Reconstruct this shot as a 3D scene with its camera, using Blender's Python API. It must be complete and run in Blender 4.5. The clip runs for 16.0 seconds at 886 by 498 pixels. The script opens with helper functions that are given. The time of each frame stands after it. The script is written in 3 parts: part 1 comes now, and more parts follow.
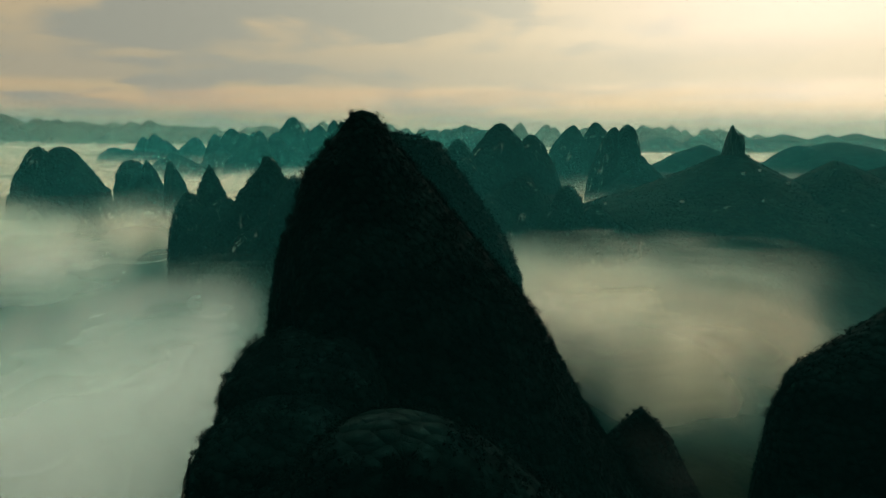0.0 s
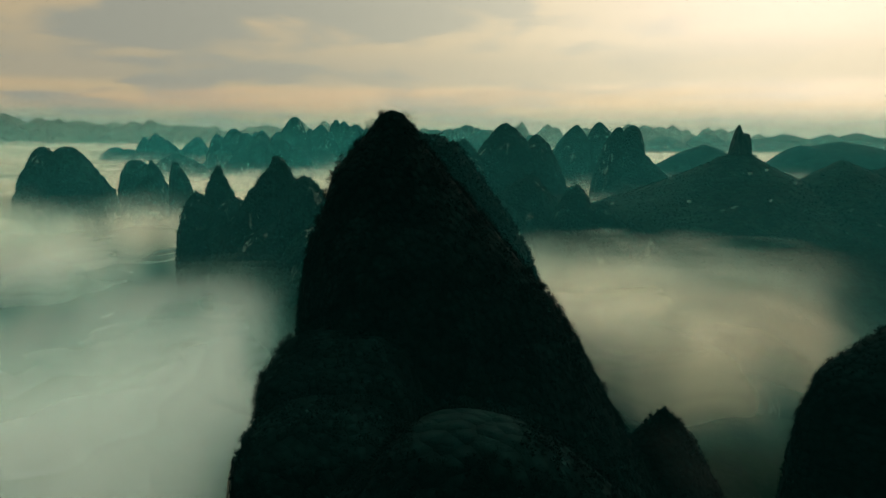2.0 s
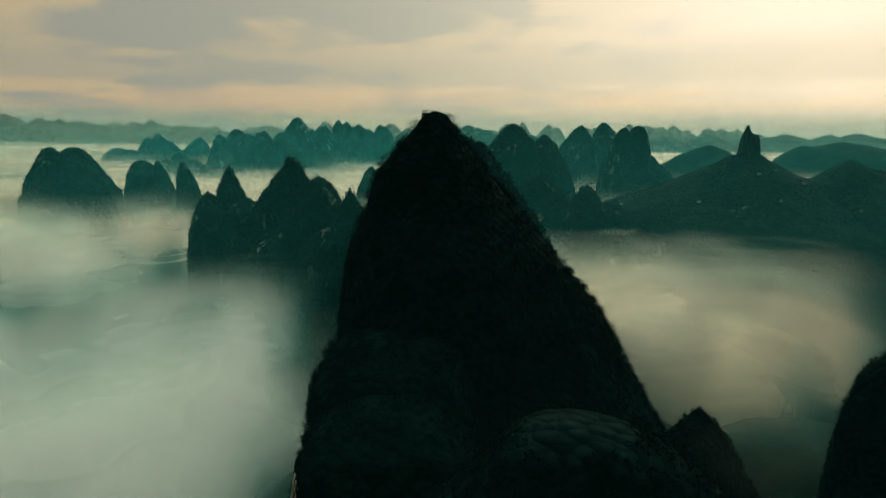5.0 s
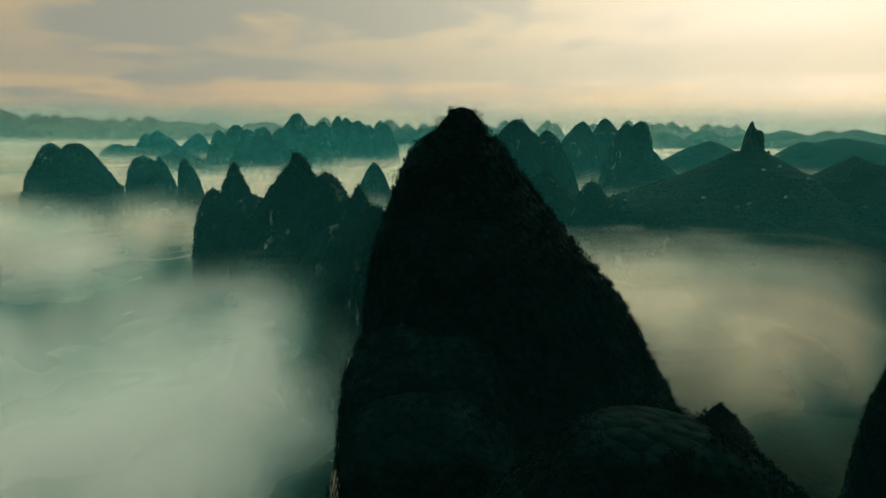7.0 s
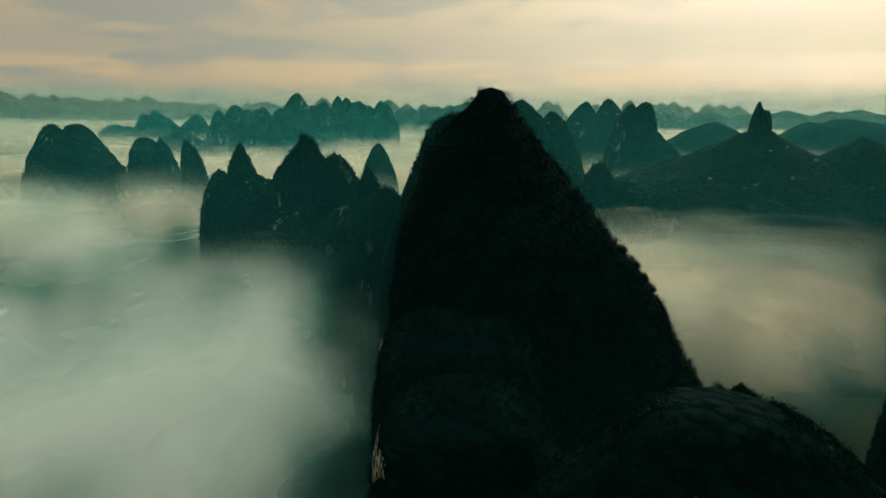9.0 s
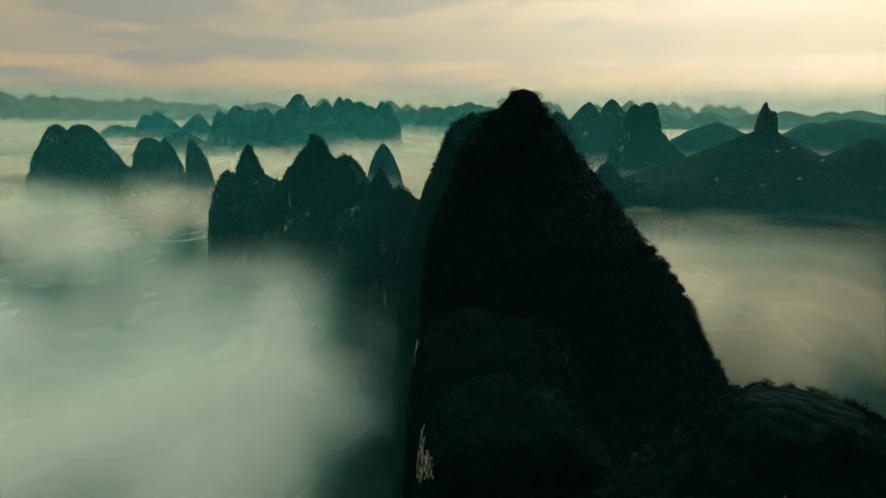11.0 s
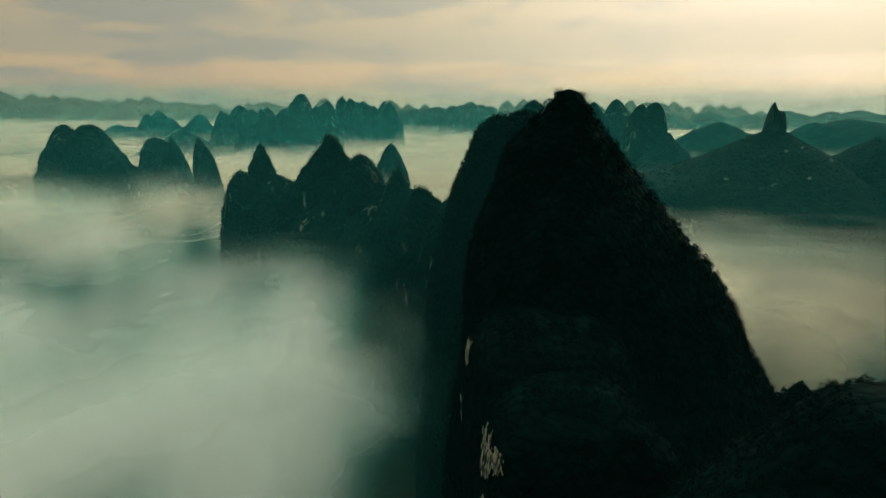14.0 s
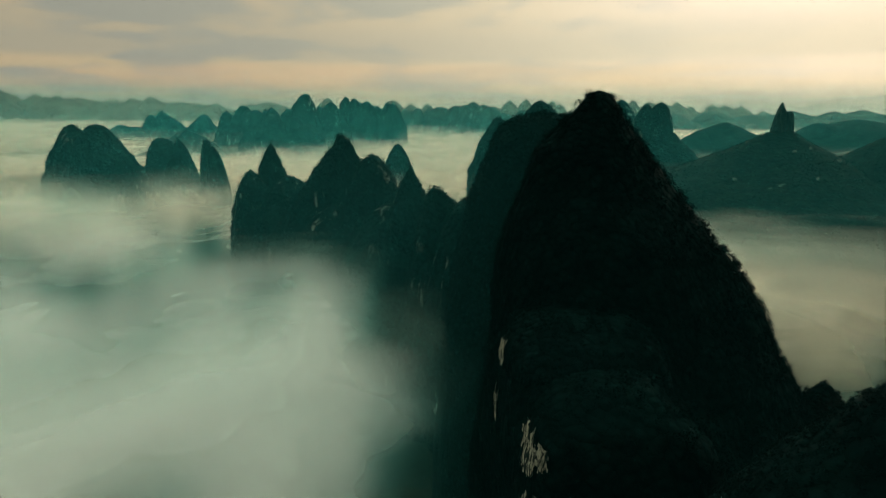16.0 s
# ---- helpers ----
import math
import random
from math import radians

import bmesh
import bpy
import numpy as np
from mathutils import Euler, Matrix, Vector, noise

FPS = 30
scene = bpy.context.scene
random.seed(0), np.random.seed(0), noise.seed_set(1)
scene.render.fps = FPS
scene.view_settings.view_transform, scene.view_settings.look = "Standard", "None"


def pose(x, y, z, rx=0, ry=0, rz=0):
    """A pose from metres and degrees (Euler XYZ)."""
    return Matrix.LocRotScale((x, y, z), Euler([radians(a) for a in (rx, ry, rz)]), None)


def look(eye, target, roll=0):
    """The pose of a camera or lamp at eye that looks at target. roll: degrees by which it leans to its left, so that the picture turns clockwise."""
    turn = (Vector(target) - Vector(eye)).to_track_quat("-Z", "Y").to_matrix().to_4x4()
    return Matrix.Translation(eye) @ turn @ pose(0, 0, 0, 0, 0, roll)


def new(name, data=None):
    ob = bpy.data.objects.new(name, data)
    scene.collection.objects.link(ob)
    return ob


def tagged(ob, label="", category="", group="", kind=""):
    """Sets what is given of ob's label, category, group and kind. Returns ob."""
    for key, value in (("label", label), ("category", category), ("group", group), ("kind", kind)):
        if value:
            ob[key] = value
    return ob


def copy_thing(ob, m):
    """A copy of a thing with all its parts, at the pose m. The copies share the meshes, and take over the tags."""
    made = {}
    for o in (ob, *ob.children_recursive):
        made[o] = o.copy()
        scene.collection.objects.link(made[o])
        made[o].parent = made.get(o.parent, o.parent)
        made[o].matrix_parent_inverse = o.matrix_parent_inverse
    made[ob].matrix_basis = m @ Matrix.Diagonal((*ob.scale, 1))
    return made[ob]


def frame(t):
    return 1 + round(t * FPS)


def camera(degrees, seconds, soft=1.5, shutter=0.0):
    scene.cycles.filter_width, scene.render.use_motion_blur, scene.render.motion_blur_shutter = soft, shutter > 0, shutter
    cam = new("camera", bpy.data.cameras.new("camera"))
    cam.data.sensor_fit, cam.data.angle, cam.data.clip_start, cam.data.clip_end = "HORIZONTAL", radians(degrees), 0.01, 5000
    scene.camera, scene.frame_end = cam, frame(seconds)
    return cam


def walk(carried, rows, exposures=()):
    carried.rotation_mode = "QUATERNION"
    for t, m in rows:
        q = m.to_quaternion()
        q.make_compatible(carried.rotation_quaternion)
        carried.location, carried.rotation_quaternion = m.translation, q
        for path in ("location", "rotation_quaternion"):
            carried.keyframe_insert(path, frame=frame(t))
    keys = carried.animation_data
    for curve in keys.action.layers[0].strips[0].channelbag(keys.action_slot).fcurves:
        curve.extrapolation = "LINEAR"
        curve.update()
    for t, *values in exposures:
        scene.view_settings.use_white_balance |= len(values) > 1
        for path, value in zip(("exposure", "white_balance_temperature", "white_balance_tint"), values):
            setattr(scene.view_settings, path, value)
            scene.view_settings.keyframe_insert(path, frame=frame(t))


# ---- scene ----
cam = camera(74.9, 16.0, soft=1.1)
METRES, EYE, TILT, LEAN, TURN = 80.0, 250.0, -12.0, 0.0, 0.0
PATH = [
    (0, (0.142, 0.029, 251.054), (0.166, 1.985, 250.638), 0.1),
    (0.5, (-2.253, 0.158, 251.042), (-2.228, 2.114, 250.626), 0.1),
    (1, (-4.586, -0.027, 251.116), (-4.562, 1.929, 250.699), 0.1),
    (1.5, (-6.978, 0.026, 251.24), (-6.954, 1.982, 250.823), 0.1),
    (2, (-9.473, -0.153, 251.249), (-9.449, 1.803, 250.832), 0.1),
    (2.5, (-11.836, -0.136, 251.242), (-11.812, 1.82, 250.825), 0.1),
    (3, (-14.593, -0.227, 251.235), (-14.569, 1.729, 250.819), 0.1),
    (3.5, (-16.811, -0.512, 251.33), (-16.786, 1.444, 250.914), 0.1),
    (4, (-19.165, -0.506, 251.341), (-19.139, 1.45, 250.925), 0.1),
    (6.5, (-31.109, 0.098, 251.437), (-31.079, 2.054, 251.022), 0.1),
    (7, (-33.512, 0.233, 251.398), (-33.477, 2.186, 250.969), 0.1),
    (7.5, (-35.906, 0.403, 251.344), (-35.869, 2.346, 250.872), 0.1),
    (8, (-38.541, 0.358, 251.445), (-38.504, 2.298, 250.961), 0.1),
    (8.5, (-40.972, 0.344, 251.602), (-40.934, 2.282, 251.11), 0.1),
    (9, (-43.428, 0.458, 251.558), (-43.389, 2.396, 251.066), 0.1),
    (11.5, (-56.722, -0.037, 251.85), (-56.68, 1.902, 251.359), 0.1),
    (12, (-59.118, 0.154, 251.752), (-59.077, 2.092, 251.261), 0.1),
    (12.5, (-61.882, 0.057, 251.748), (-61.84, 1.995, 251.257), 0.1),
    (13, (-64.375, 0.168, 251.88), (-64.332, 2.107, 251.389), 0.1),
    (13.5, (-67.195, -0.393, 251.934), (-67.15, 1.545, 251.443), 0.1),
    (14, (-69.966, -0.966, 251.869), (-69.92, 0.972, 251.378), 0.1),
    (14.5, (-72.666, -1.487, 251.909), (-72.621, 0.452, 251.419), 0.1),
    (15, (-75.194, -1.416, 251.925), (-75.151, 0.523, 251.435), 0.1),
    (15.5, (-77.864, -2.182, 251.98), (-77.822, -0.244, 251.489), 0.1),
    (16, (-80.016, -2.416, 252.204), (-79.974, -0.477, 251.713), 0.1),
]
walk(cam, [(t, look(eye, target, roll)) for t, eye, target, roll in PATH])

# ---- world, sun ----
SUN_AZ, SUN_EL = radians(33), radians(19)        # azimuth from straight ahead towards the right
SUN_DIR = Vector((math.sin(SUN_AZ) * math.cos(SUN_EL), math.cos(SUN_AZ) * math.cos(SUN_EL), math.sin(SUN_EL)))
scene.cycles.transparent_max_bounces = 48


class Nodes:
    """Short forms for building a node tree."""

    def __init__(self, tree):
        self.tree = tree
        tree.nodes.clear()

    def add(self, kind, inputs=(), **settings):
        node = self.tree.nodes.new(kind)
        if "operation" in settings:
            node.operation = settings["operation"]
        if "use_clamp" in settings:
            node.use_clamp = settings["use_clamp"]
        if "interpolation_type" in settings:
            node.interpolation_type = settings["interpolation_type"]
        if "attribute_name" in settings:
            node.attribute_name = settings["attribute_name"]
        for key, value in dict(inputs).items():
            self.put(node.inputs[key], value)
        return node

    def put(self, socket, value):
        if isinstance(value, bpy.types.Node):
            value = value.outputs[0]
        if isinstance(value, bpy.types.NodeSocket):
            self.tree.links.new(value, socket)
        else:
            socket.default_value = value

    def math(self, op, a, b=0.0, c=0.0, clamp=False):
        return self.add("ShaderNodeMath", {0: a, 1: b, 2: c}, operation=op, use_clamp=clamp)

    def step(self, value, low, high, to_low=0.0, to_high=1.0):
        return self.add("ShaderNodeMapRange", {0: value, 1: low, 2: high, 3: to_low, 4: to_high}, interpolation_type="SMOOTHSTEP")

    def mix(self, factor, a, b, blend="MIX"):
        node = self.tree.nodes.new("ShaderNodeMix")
        node.data_type, node.blend_type = "RGBA", blend
        self.put(node.inputs[0], factor)
        for socket, value in ((node.inputs[6], a), (node.inputs[7], b)):
            self.put(socket, (*value, 1.0) if isinstance(value, tuple) and len(value) == 3 else value)
        return node.outputs[2]

    def noise(self, vector, scale, detail=4.0, rough=0.55, warp=0.0):
        return self.add("ShaderNodeTexNoise", {"Vector": vector, "Scale": scale, "Detail": detail, "Roughness": rough, "Distortion": warp}).outputs[0]

    def scaled(self, vector, by, shift=(0, 0, 0)):
        return self.add("ShaderNodeMapping", {0: vector, 1: shift, 3: by}).outputs[0]


def make_world():
    world = bpy.data.worlds.new("dawn_sky")
    scene.world = world
    world.use_nodes = True
    n = Nodes(world.node_tree)
    way = n.add("ShaderNodeTexCoord").outputs["Generated"]
    split = n.add("ShaderNodeSeparateXYZ", {0: way})
    x, y, z = split.outputs
    up = n.math("MAXIMUM", z, 0.0)
    sky = n.add("ShaderNodeTexSky")
    sky.sky_type, sky.sun_disc, sky.sun_elevation, sky.sun_rotation = "NISHITA", False, SUN_EL, SUN_AZ
    sky.air_density, sky.dust_density = 1.6, 3.0
    blue = n.mix(1.0, sky, (SKY_GAIN,) * 3, "MULTIPLY")
    # cloud deck, seen in perspective
    far = n.math("DIVIDE", 1.0, n.math("ADD", up, 0.13))
    deck = n.add("ShaderNodeCombineXYZ", {0: n.math("MULTIPLY", x, far), 1: n.math("MULTIPLY", y, far), 2: 0.3})
    broad = n.noise(n.scaled(deck, (0.62, 0.75, 1), (2.1, 0.7, 0)), 1.0, 4.0, 0.45, 0.5)
    fine = n.noise(n.scaled(deck, (0.9, 0.75, 1), (5.3, 2.2, 0)), 1.7, 4.0, 0.45, 0.5)
    cloud = n.math("ADD", n.math("MULTIPLY", broad, 0.55), n.math("MULTIPLY", fine, 0.45))
    toward = n.add("ShaderNodeVectorMath", {0: way, 1: tuple(SUN_DIR)}, operation="DOT_PRODUCT").outputs["Value"]
    near_sun = n.math("POWER", n.math("MAXIMUM", n.math("MULTIPLY_ADD", toward, 0.5, 0.5), 0.0), 9.0)
    glow = n.math("POWER", n.math("MAXIMUM", toward, 0.0), 22.0)
    # thin parts of the deck are warm and bright, thick parts grey
    thin = n.mix(near_sun, (0.495, 0.40, 0.252), (0.98, 0.85, 0.58))
    thick = n.mix(near_sun, (0.31, 0.315, 0.262), (0.74, 0.70, 0.52))
    deck_colour = n.mix(n.step(cloud, 0.46, 0.57), thin, thick)
    deck_colour = n.mix(n.math("MULTIPLY", glow, 1.15, clamp=True), deck_colour, (1.03, 0.90, 0.74))
    # clear streak under the deck, then the haze over the horizon
    streak = n.math("MULTIPLY", n.step(z, 0.012, 0.03), n.step(z, 0.066, 0.050))
    streak = n.math("MULTIPLY", streak, n.step(n.noise(n.scaled(way, (2.5, 2.5, 26.0)), 1.0, 3.0), 0.3, 0.6))
    ahead = n.step(y, 0.1, 0.9)
    deck_colour = n.mix(n.math("MULTIPLY", n.math("MULTIPLY", streak, ahead), 0.75), deck_colour, n.mix(near_sun, (0.62, 0.42, 0.255), (0.98, 0.80, 0.50)))
    bank = n.math("MULTIPLY", n.step(z, 0.056, 0.072), n.step(z, 0.15, 0.085))
    bank = n.math("MULTIPLY", bank, n.step(n.noise(n.scaled(way, (1.6, 1.6, 14.0)), 1.0, 3.0), 0.3, 0.55))
    deck_colour = n.mix(n.math("MULTIPLY", n.math("MULTIPLY", bank, ahead), 0.6), deck_colour, thick)
    haze = n.step(z, 0.055, -0.02)
    side = n.step(x, -0.62, -0.05)
    haze_colour = n.mix(side, (0.17, 0.30, 0.26), n.mix(near_sun, (0.50, 0.40, 0.27), (0.95, 0.82, 0.56)))
    deck_colour = n.mix(n.math("MULTIPLY", haze, n.mix(side, (0.9,) * 3, (0.45,) * 3)), deck_colour, haze_colour)
    # the far side of the sky, away from the sun, is still dark
    dark = n.step(y, -0.25, 0.55, BACK_SKY, 1.0)
    deck_colour = n.mix(1.0, deck_colour, n.mix(n.step(z, 0.3, 0.85), (1.0, 1.0, 1.0), HIGH_SKY), "MULTIPLY")
    deck_colour = n.mix(1.0, deck_colour, dark, "MULTIPLY")
    colour = n.mix(0.93, blue, deck_colour)
    back = n.add("ShaderNodeBackground", {0: colour, 1: 1.0})
    n.add("ShaderNodeOutputWorld", {0: back})


SKY_GAIN, BACK_SKY, HIGH_SKY = 0.05, 0.22, (3.75, 4.1, 3.85)
make_world()

sun_lamp = new("sun", bpy.data.lights.new("sun", "SUN"))
sun_lamp.data.energy, sun_lamp.data.angle, sun_lamp.data.color = 1.0, radians(35), (1.0, 0.80, 0.58)
sun_lamp.matrix_world = look(SUN_DIR * 1000, (0, 0, 0))


# ---- materials ----
def material(name):
    mat = bpy.data.materials.new(name)
    mat.use_nodes = True
    return mat, Nodes(mat.node_tree)


def surface(n, colour, rough, bump=None, strength=0.5, distance=1.0, spec=0.3):
    shader = n.add("ShaderNodeBsdfPrincipled", {"Base Color": colour, "Roughness": rough, "Specular IOR Level": spec})
    if bump is not None:
        n.put(shader.inputs["Normal"], n.add("ShaderNodeBump", {"Strength": strength, "Distance": distance, "Height": bump}))
    n.add("ShaderNodeOutputMaterial", {0: shader})


def scrub_material(name, size, bare, dark=(0.002, 0.016, 0.018), light=(0.006, 0.030, 0.030), relief_strength=0.9):
    """Wooded limestone: scrub with pale streaks of bare rock. size: metres of a tree crown."""
    mat, n = material(name)
    where = n.add("ShaderNodeTexCoord").outputs["Object"]
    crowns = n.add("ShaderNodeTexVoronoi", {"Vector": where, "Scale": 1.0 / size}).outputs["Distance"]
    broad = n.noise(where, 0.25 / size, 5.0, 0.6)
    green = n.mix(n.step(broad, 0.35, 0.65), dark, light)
    # shade in the gaps between crowns, put into the green
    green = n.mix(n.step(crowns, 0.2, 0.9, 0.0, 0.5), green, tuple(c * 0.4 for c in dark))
    streaks = n.noise(n.scaled(where, (1.0, 1.0, 0.32)), 0.45 / size, 6.0, 0.68, 0.5)
    groups = n.noise(where, 0.07 / size, 2.0, 0.5)
    rock = n.math("MULTIPLY", n.step(streaks, 0.55, 0.63), n.step(groups, 0.62 - bare, 0.74 - bare))
    stone = n.mix(n.noise(where, 2.0 / size, 4.0), (0.10, 0.11, 0.10), (0.36, 0.36, 0.32))
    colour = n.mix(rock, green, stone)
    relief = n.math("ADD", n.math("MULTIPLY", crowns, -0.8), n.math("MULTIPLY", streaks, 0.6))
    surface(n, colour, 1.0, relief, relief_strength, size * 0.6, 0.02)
    return mat


def leaf_material(name, dark=(0.002, 0.016, 0.017), light=(0.006, 0.030, 0.029)):
    mat, n = material(name)
    where = n.add("ShaderNodeTexCoord").outputs["Object"]
    island = n.add("ShaderNodeNewGeometry").outputs["Random Per Island"]
    tone = n.math("ADD", n.math("MULTIPLY", n.noise(where, 0.12, 3.0), 0.7), n.math("MULTIPLY", island, 0.3))
    colour = n.mix(n.step(tone, 0.3, 0.7), dark, light)
    surface(n, colour, 1.0, spec=0.02)
    return mat


def stone_material(name, dark=(0.10, 0.105, 0.095), light=(0.42, 0.41, 0.36), size=1.0):
    mat, n = material(name)
    where = n.add("ShaderNodeTexCoord").outputs["Object"]
    streaks = n.noise(n.scaled(where, (1.0, 1.0, 0.22)), 0.7 / size, 7.0, 0.7, 0.4)
    grain = n.noise(where, 4.0 / size, 5.0, 0.6)
    colour = n.mix(n.step(streaks, 0.38, 0.6), dark, light)
    colour = n.mix(n.step(grain, 0.55, 0.75, 0.0, 0.6), colour, (0.03, 0.045, 0.03))
    growth = n.noise(n.scaled(where, (1.0, 1.0, 0.3)), 1.1 / size, 4.0, 0.65)
    colour = n.mix(n.step(growth, 0.47, 0.56), colour, (0.002, 0.016, 0.017))
    surface(n, colour, 0.85, n.math("ADD", streaks, n.math("MULTIPLY", grain, 0.3)), 0.8, 0.8 * size, 0.2)
    return mat


def mist_material(name, colour, noise_size, low, high, stretch=(1, 1, 1), back=0.8, thin=0.25, level=0.0, sheen=0.0, sunlit_colour=None, edge=None):
    """Mist: a thin scattering sheet; the mesh's own density sets how much of it there is, and wisps break it up."""
    mat, n = material(name)
    where = n.add("ShaderNodeTexCoord").outputs["Object"]
    density = n.add("ShaderNodeAttribute", attribute_name="mist").outputs["Fac"]
    wisp = n.noise(n.scaled(where, stretch), 1.0 / noise_size, 2.5, 0.45, 0.6)
    amount = n.math("MULTIPLY", density, n.step(wisp, low, high, thin, 1.0), clamp=True)
    # mist has no hard skin: its light hardly follows the slope of the sheet
    flat = n.add("ShaderNodeVectorMath", {0: n.add("ShaderNodeVectorMath", {0: n.add("ShaderNodeNewGeometry").outputs["Normal"], 1: (1 - level,) * 3}, operation="MULTIPLY"), 1: (0, 0, level)}, operation="ADD")
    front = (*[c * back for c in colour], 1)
    if sunlit_colour:
        # over open ground and rightward, warm sunlight is painted into the mist colour
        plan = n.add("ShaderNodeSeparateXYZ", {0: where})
        sunlit_mask = n.math("MAXIMUM", n.step(plan.outputs["Y"], 420, 1200), n.step(plan.outputs["X"], -20, 150))
        front = n.mix(sunlit_mask, tuple(c * back for c in colour), tuple(c * back for c in sunlit_colour))
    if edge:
        # light scattered off the woods below is painted blue-green into the thin, frayed parts
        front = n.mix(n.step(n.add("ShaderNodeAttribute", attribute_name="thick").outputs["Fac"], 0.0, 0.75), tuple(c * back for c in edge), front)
    glow = n.add("ShaderNodeAddShader", {0: n.add("ShaderNodeBsdfDiffuse", {0: front, 2: n.add("ShaderNodeVectorMath", {0: flat}, operation="NORMALIZE")}), 1: n.add("ShaderNodeBsdfTranslucent", {0: (*[c * (1 - back) for c in colour], 1)})})
    if sheen:
        glow = n.add("ShaderNodeMixShader", {0: n.math("MULTIPLY", n.add("ShaderNodeFresnel", {0: 1.33}), sheen), 1: glow, 2: n.add("ShaderNodeBsdfGlossy", {"Color": (1, 0.92, 0.82, 1), "Roughness": 0.3})})
    n.add("ShaderNodeOutputMaterial", {0: n.add("ShaderNodeMixShader", {0: amount, 1: n.add("ShaderNodeBsdfTransparent"), 2: glow})})
    return mat


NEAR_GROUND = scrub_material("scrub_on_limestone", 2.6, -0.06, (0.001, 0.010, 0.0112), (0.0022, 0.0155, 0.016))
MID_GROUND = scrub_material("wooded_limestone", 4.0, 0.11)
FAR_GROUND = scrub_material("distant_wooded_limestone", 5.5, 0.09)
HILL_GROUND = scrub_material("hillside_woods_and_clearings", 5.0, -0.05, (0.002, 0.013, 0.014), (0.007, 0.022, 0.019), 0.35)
LEAVES = leaf_material("woodland_leaves")
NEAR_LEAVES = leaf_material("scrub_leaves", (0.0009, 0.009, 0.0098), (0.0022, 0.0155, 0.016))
STONE = stone_material("bare_limestone", (0.12, 0.125, 0.11), (0.40, 0.39, 0.33), 0.9)
PINNACLE = stone_material("weathered_rock", (0.006, 0.018, 0.018), (0.022, 0.040, 0.036), 4.0)
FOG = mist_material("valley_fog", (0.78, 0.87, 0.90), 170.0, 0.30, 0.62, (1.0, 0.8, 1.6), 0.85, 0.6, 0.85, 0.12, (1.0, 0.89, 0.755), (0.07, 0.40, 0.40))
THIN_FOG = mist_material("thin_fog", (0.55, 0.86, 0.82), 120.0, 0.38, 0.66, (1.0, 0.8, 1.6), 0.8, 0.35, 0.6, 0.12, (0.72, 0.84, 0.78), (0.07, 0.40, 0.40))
HAZE = mist_material("morning_haze", (0.08, 0.70, 0.78), 900.0, 0.2, 0.7, (1, 1, 2.5), 0.5, 0.5)
FAR_HAZE = mist_material("distant_haze", (0.48, 0.68, 0.62), 1500.0, 0.2, 0.7, (1, 1, 3.0), 0.5, 0.5)


# ---- meshes ----
def mesh_from(name, verts, faces, mat, smooth=True):
    """A mesh from arrays: verts (n, 3), faces (m, 3) or (m, 4)."""
    verts, faces = np.asarray(verts, np.float32), np.asarray(faces, np.int32)
    me = bpy.data.meshes.new(name)
    side = faces.shape[1]
    me.vertices.add(len(verts)), me.loops.add(faces.size), me.polygons.add(len(faces))
    me.vertices.foreach_set("co", verts.ravel())
    me.loops.foreach_set("vertex_index", faces.ravel())
    me.polygons.foreach_set("loop_start", np.arange(0, faces.size, side, dtype=np.int32))
    me.polygons.foreach_set("use_smooth", np.full(len(faces), smooth))
    me.update(calc_edges=True)
    me.materials.append(mat)
    return me


def grid_faces(rows, cols, closed):
    """Quads of a grid; closed: the columns run round."""
    a = np.arange(rows * cols).reshape(rows, cols)
    b = np.roll(a, -1, 1) if closed else a[:, 1:]
    a = a if closed else a[:, :-1]
    return np.stack([a[:-1], b[:-1], b[1:], a[1:]], -1).reshape(-1, 4)


LATTICE = np.random.default_rng(7).random((64, 64, 64)).astype(np.float32)


def value_noise(p, scale, octaves=4, rough=0.5, seed=0.0):
    """Smooth noise in -1..1 at points p (..., 3)."""
    p = np.asarray(p, np.float64) / scale + 17.3 * seed
    total, weight, full = np.zeros(p.shape[:-1]), 1.0, 0.0
    for _ in range(octaves):
        cell = np.floor(p).astype(int)
        f = p - cell
        f = f * f * (3 - 2 * f)
        v = np.zeros(p.shape[:-1])
        for dx in (0, 1):
            for dy in (0, 1):
                for dz in (0, 1):
                    w = (f[..., 0] if dx else 1 - f[..., 0]) * (f[..., 1] if dy else 1 - f[..., 1]) * (f[..., 2] if dz else 1 - f[..., 2])
                    v += w * LATTICE[(cell[..., 0] + dx) % 64, (cell[..., 1] + dy) % 64, (cell[..., 2] + dz) % 64]
        total += weight * (2 * v - 1)
        full += weight
        weight *= rough
        p = p * 2.03 + 5.7
    return total / full


def smooth(v, low, high):
    t = np.clip((v - low) / (high - low), 0, 1)
    return t * t * (3 - 2 * t)


DOMES = []          # every rise of the land, for the fog to flow round


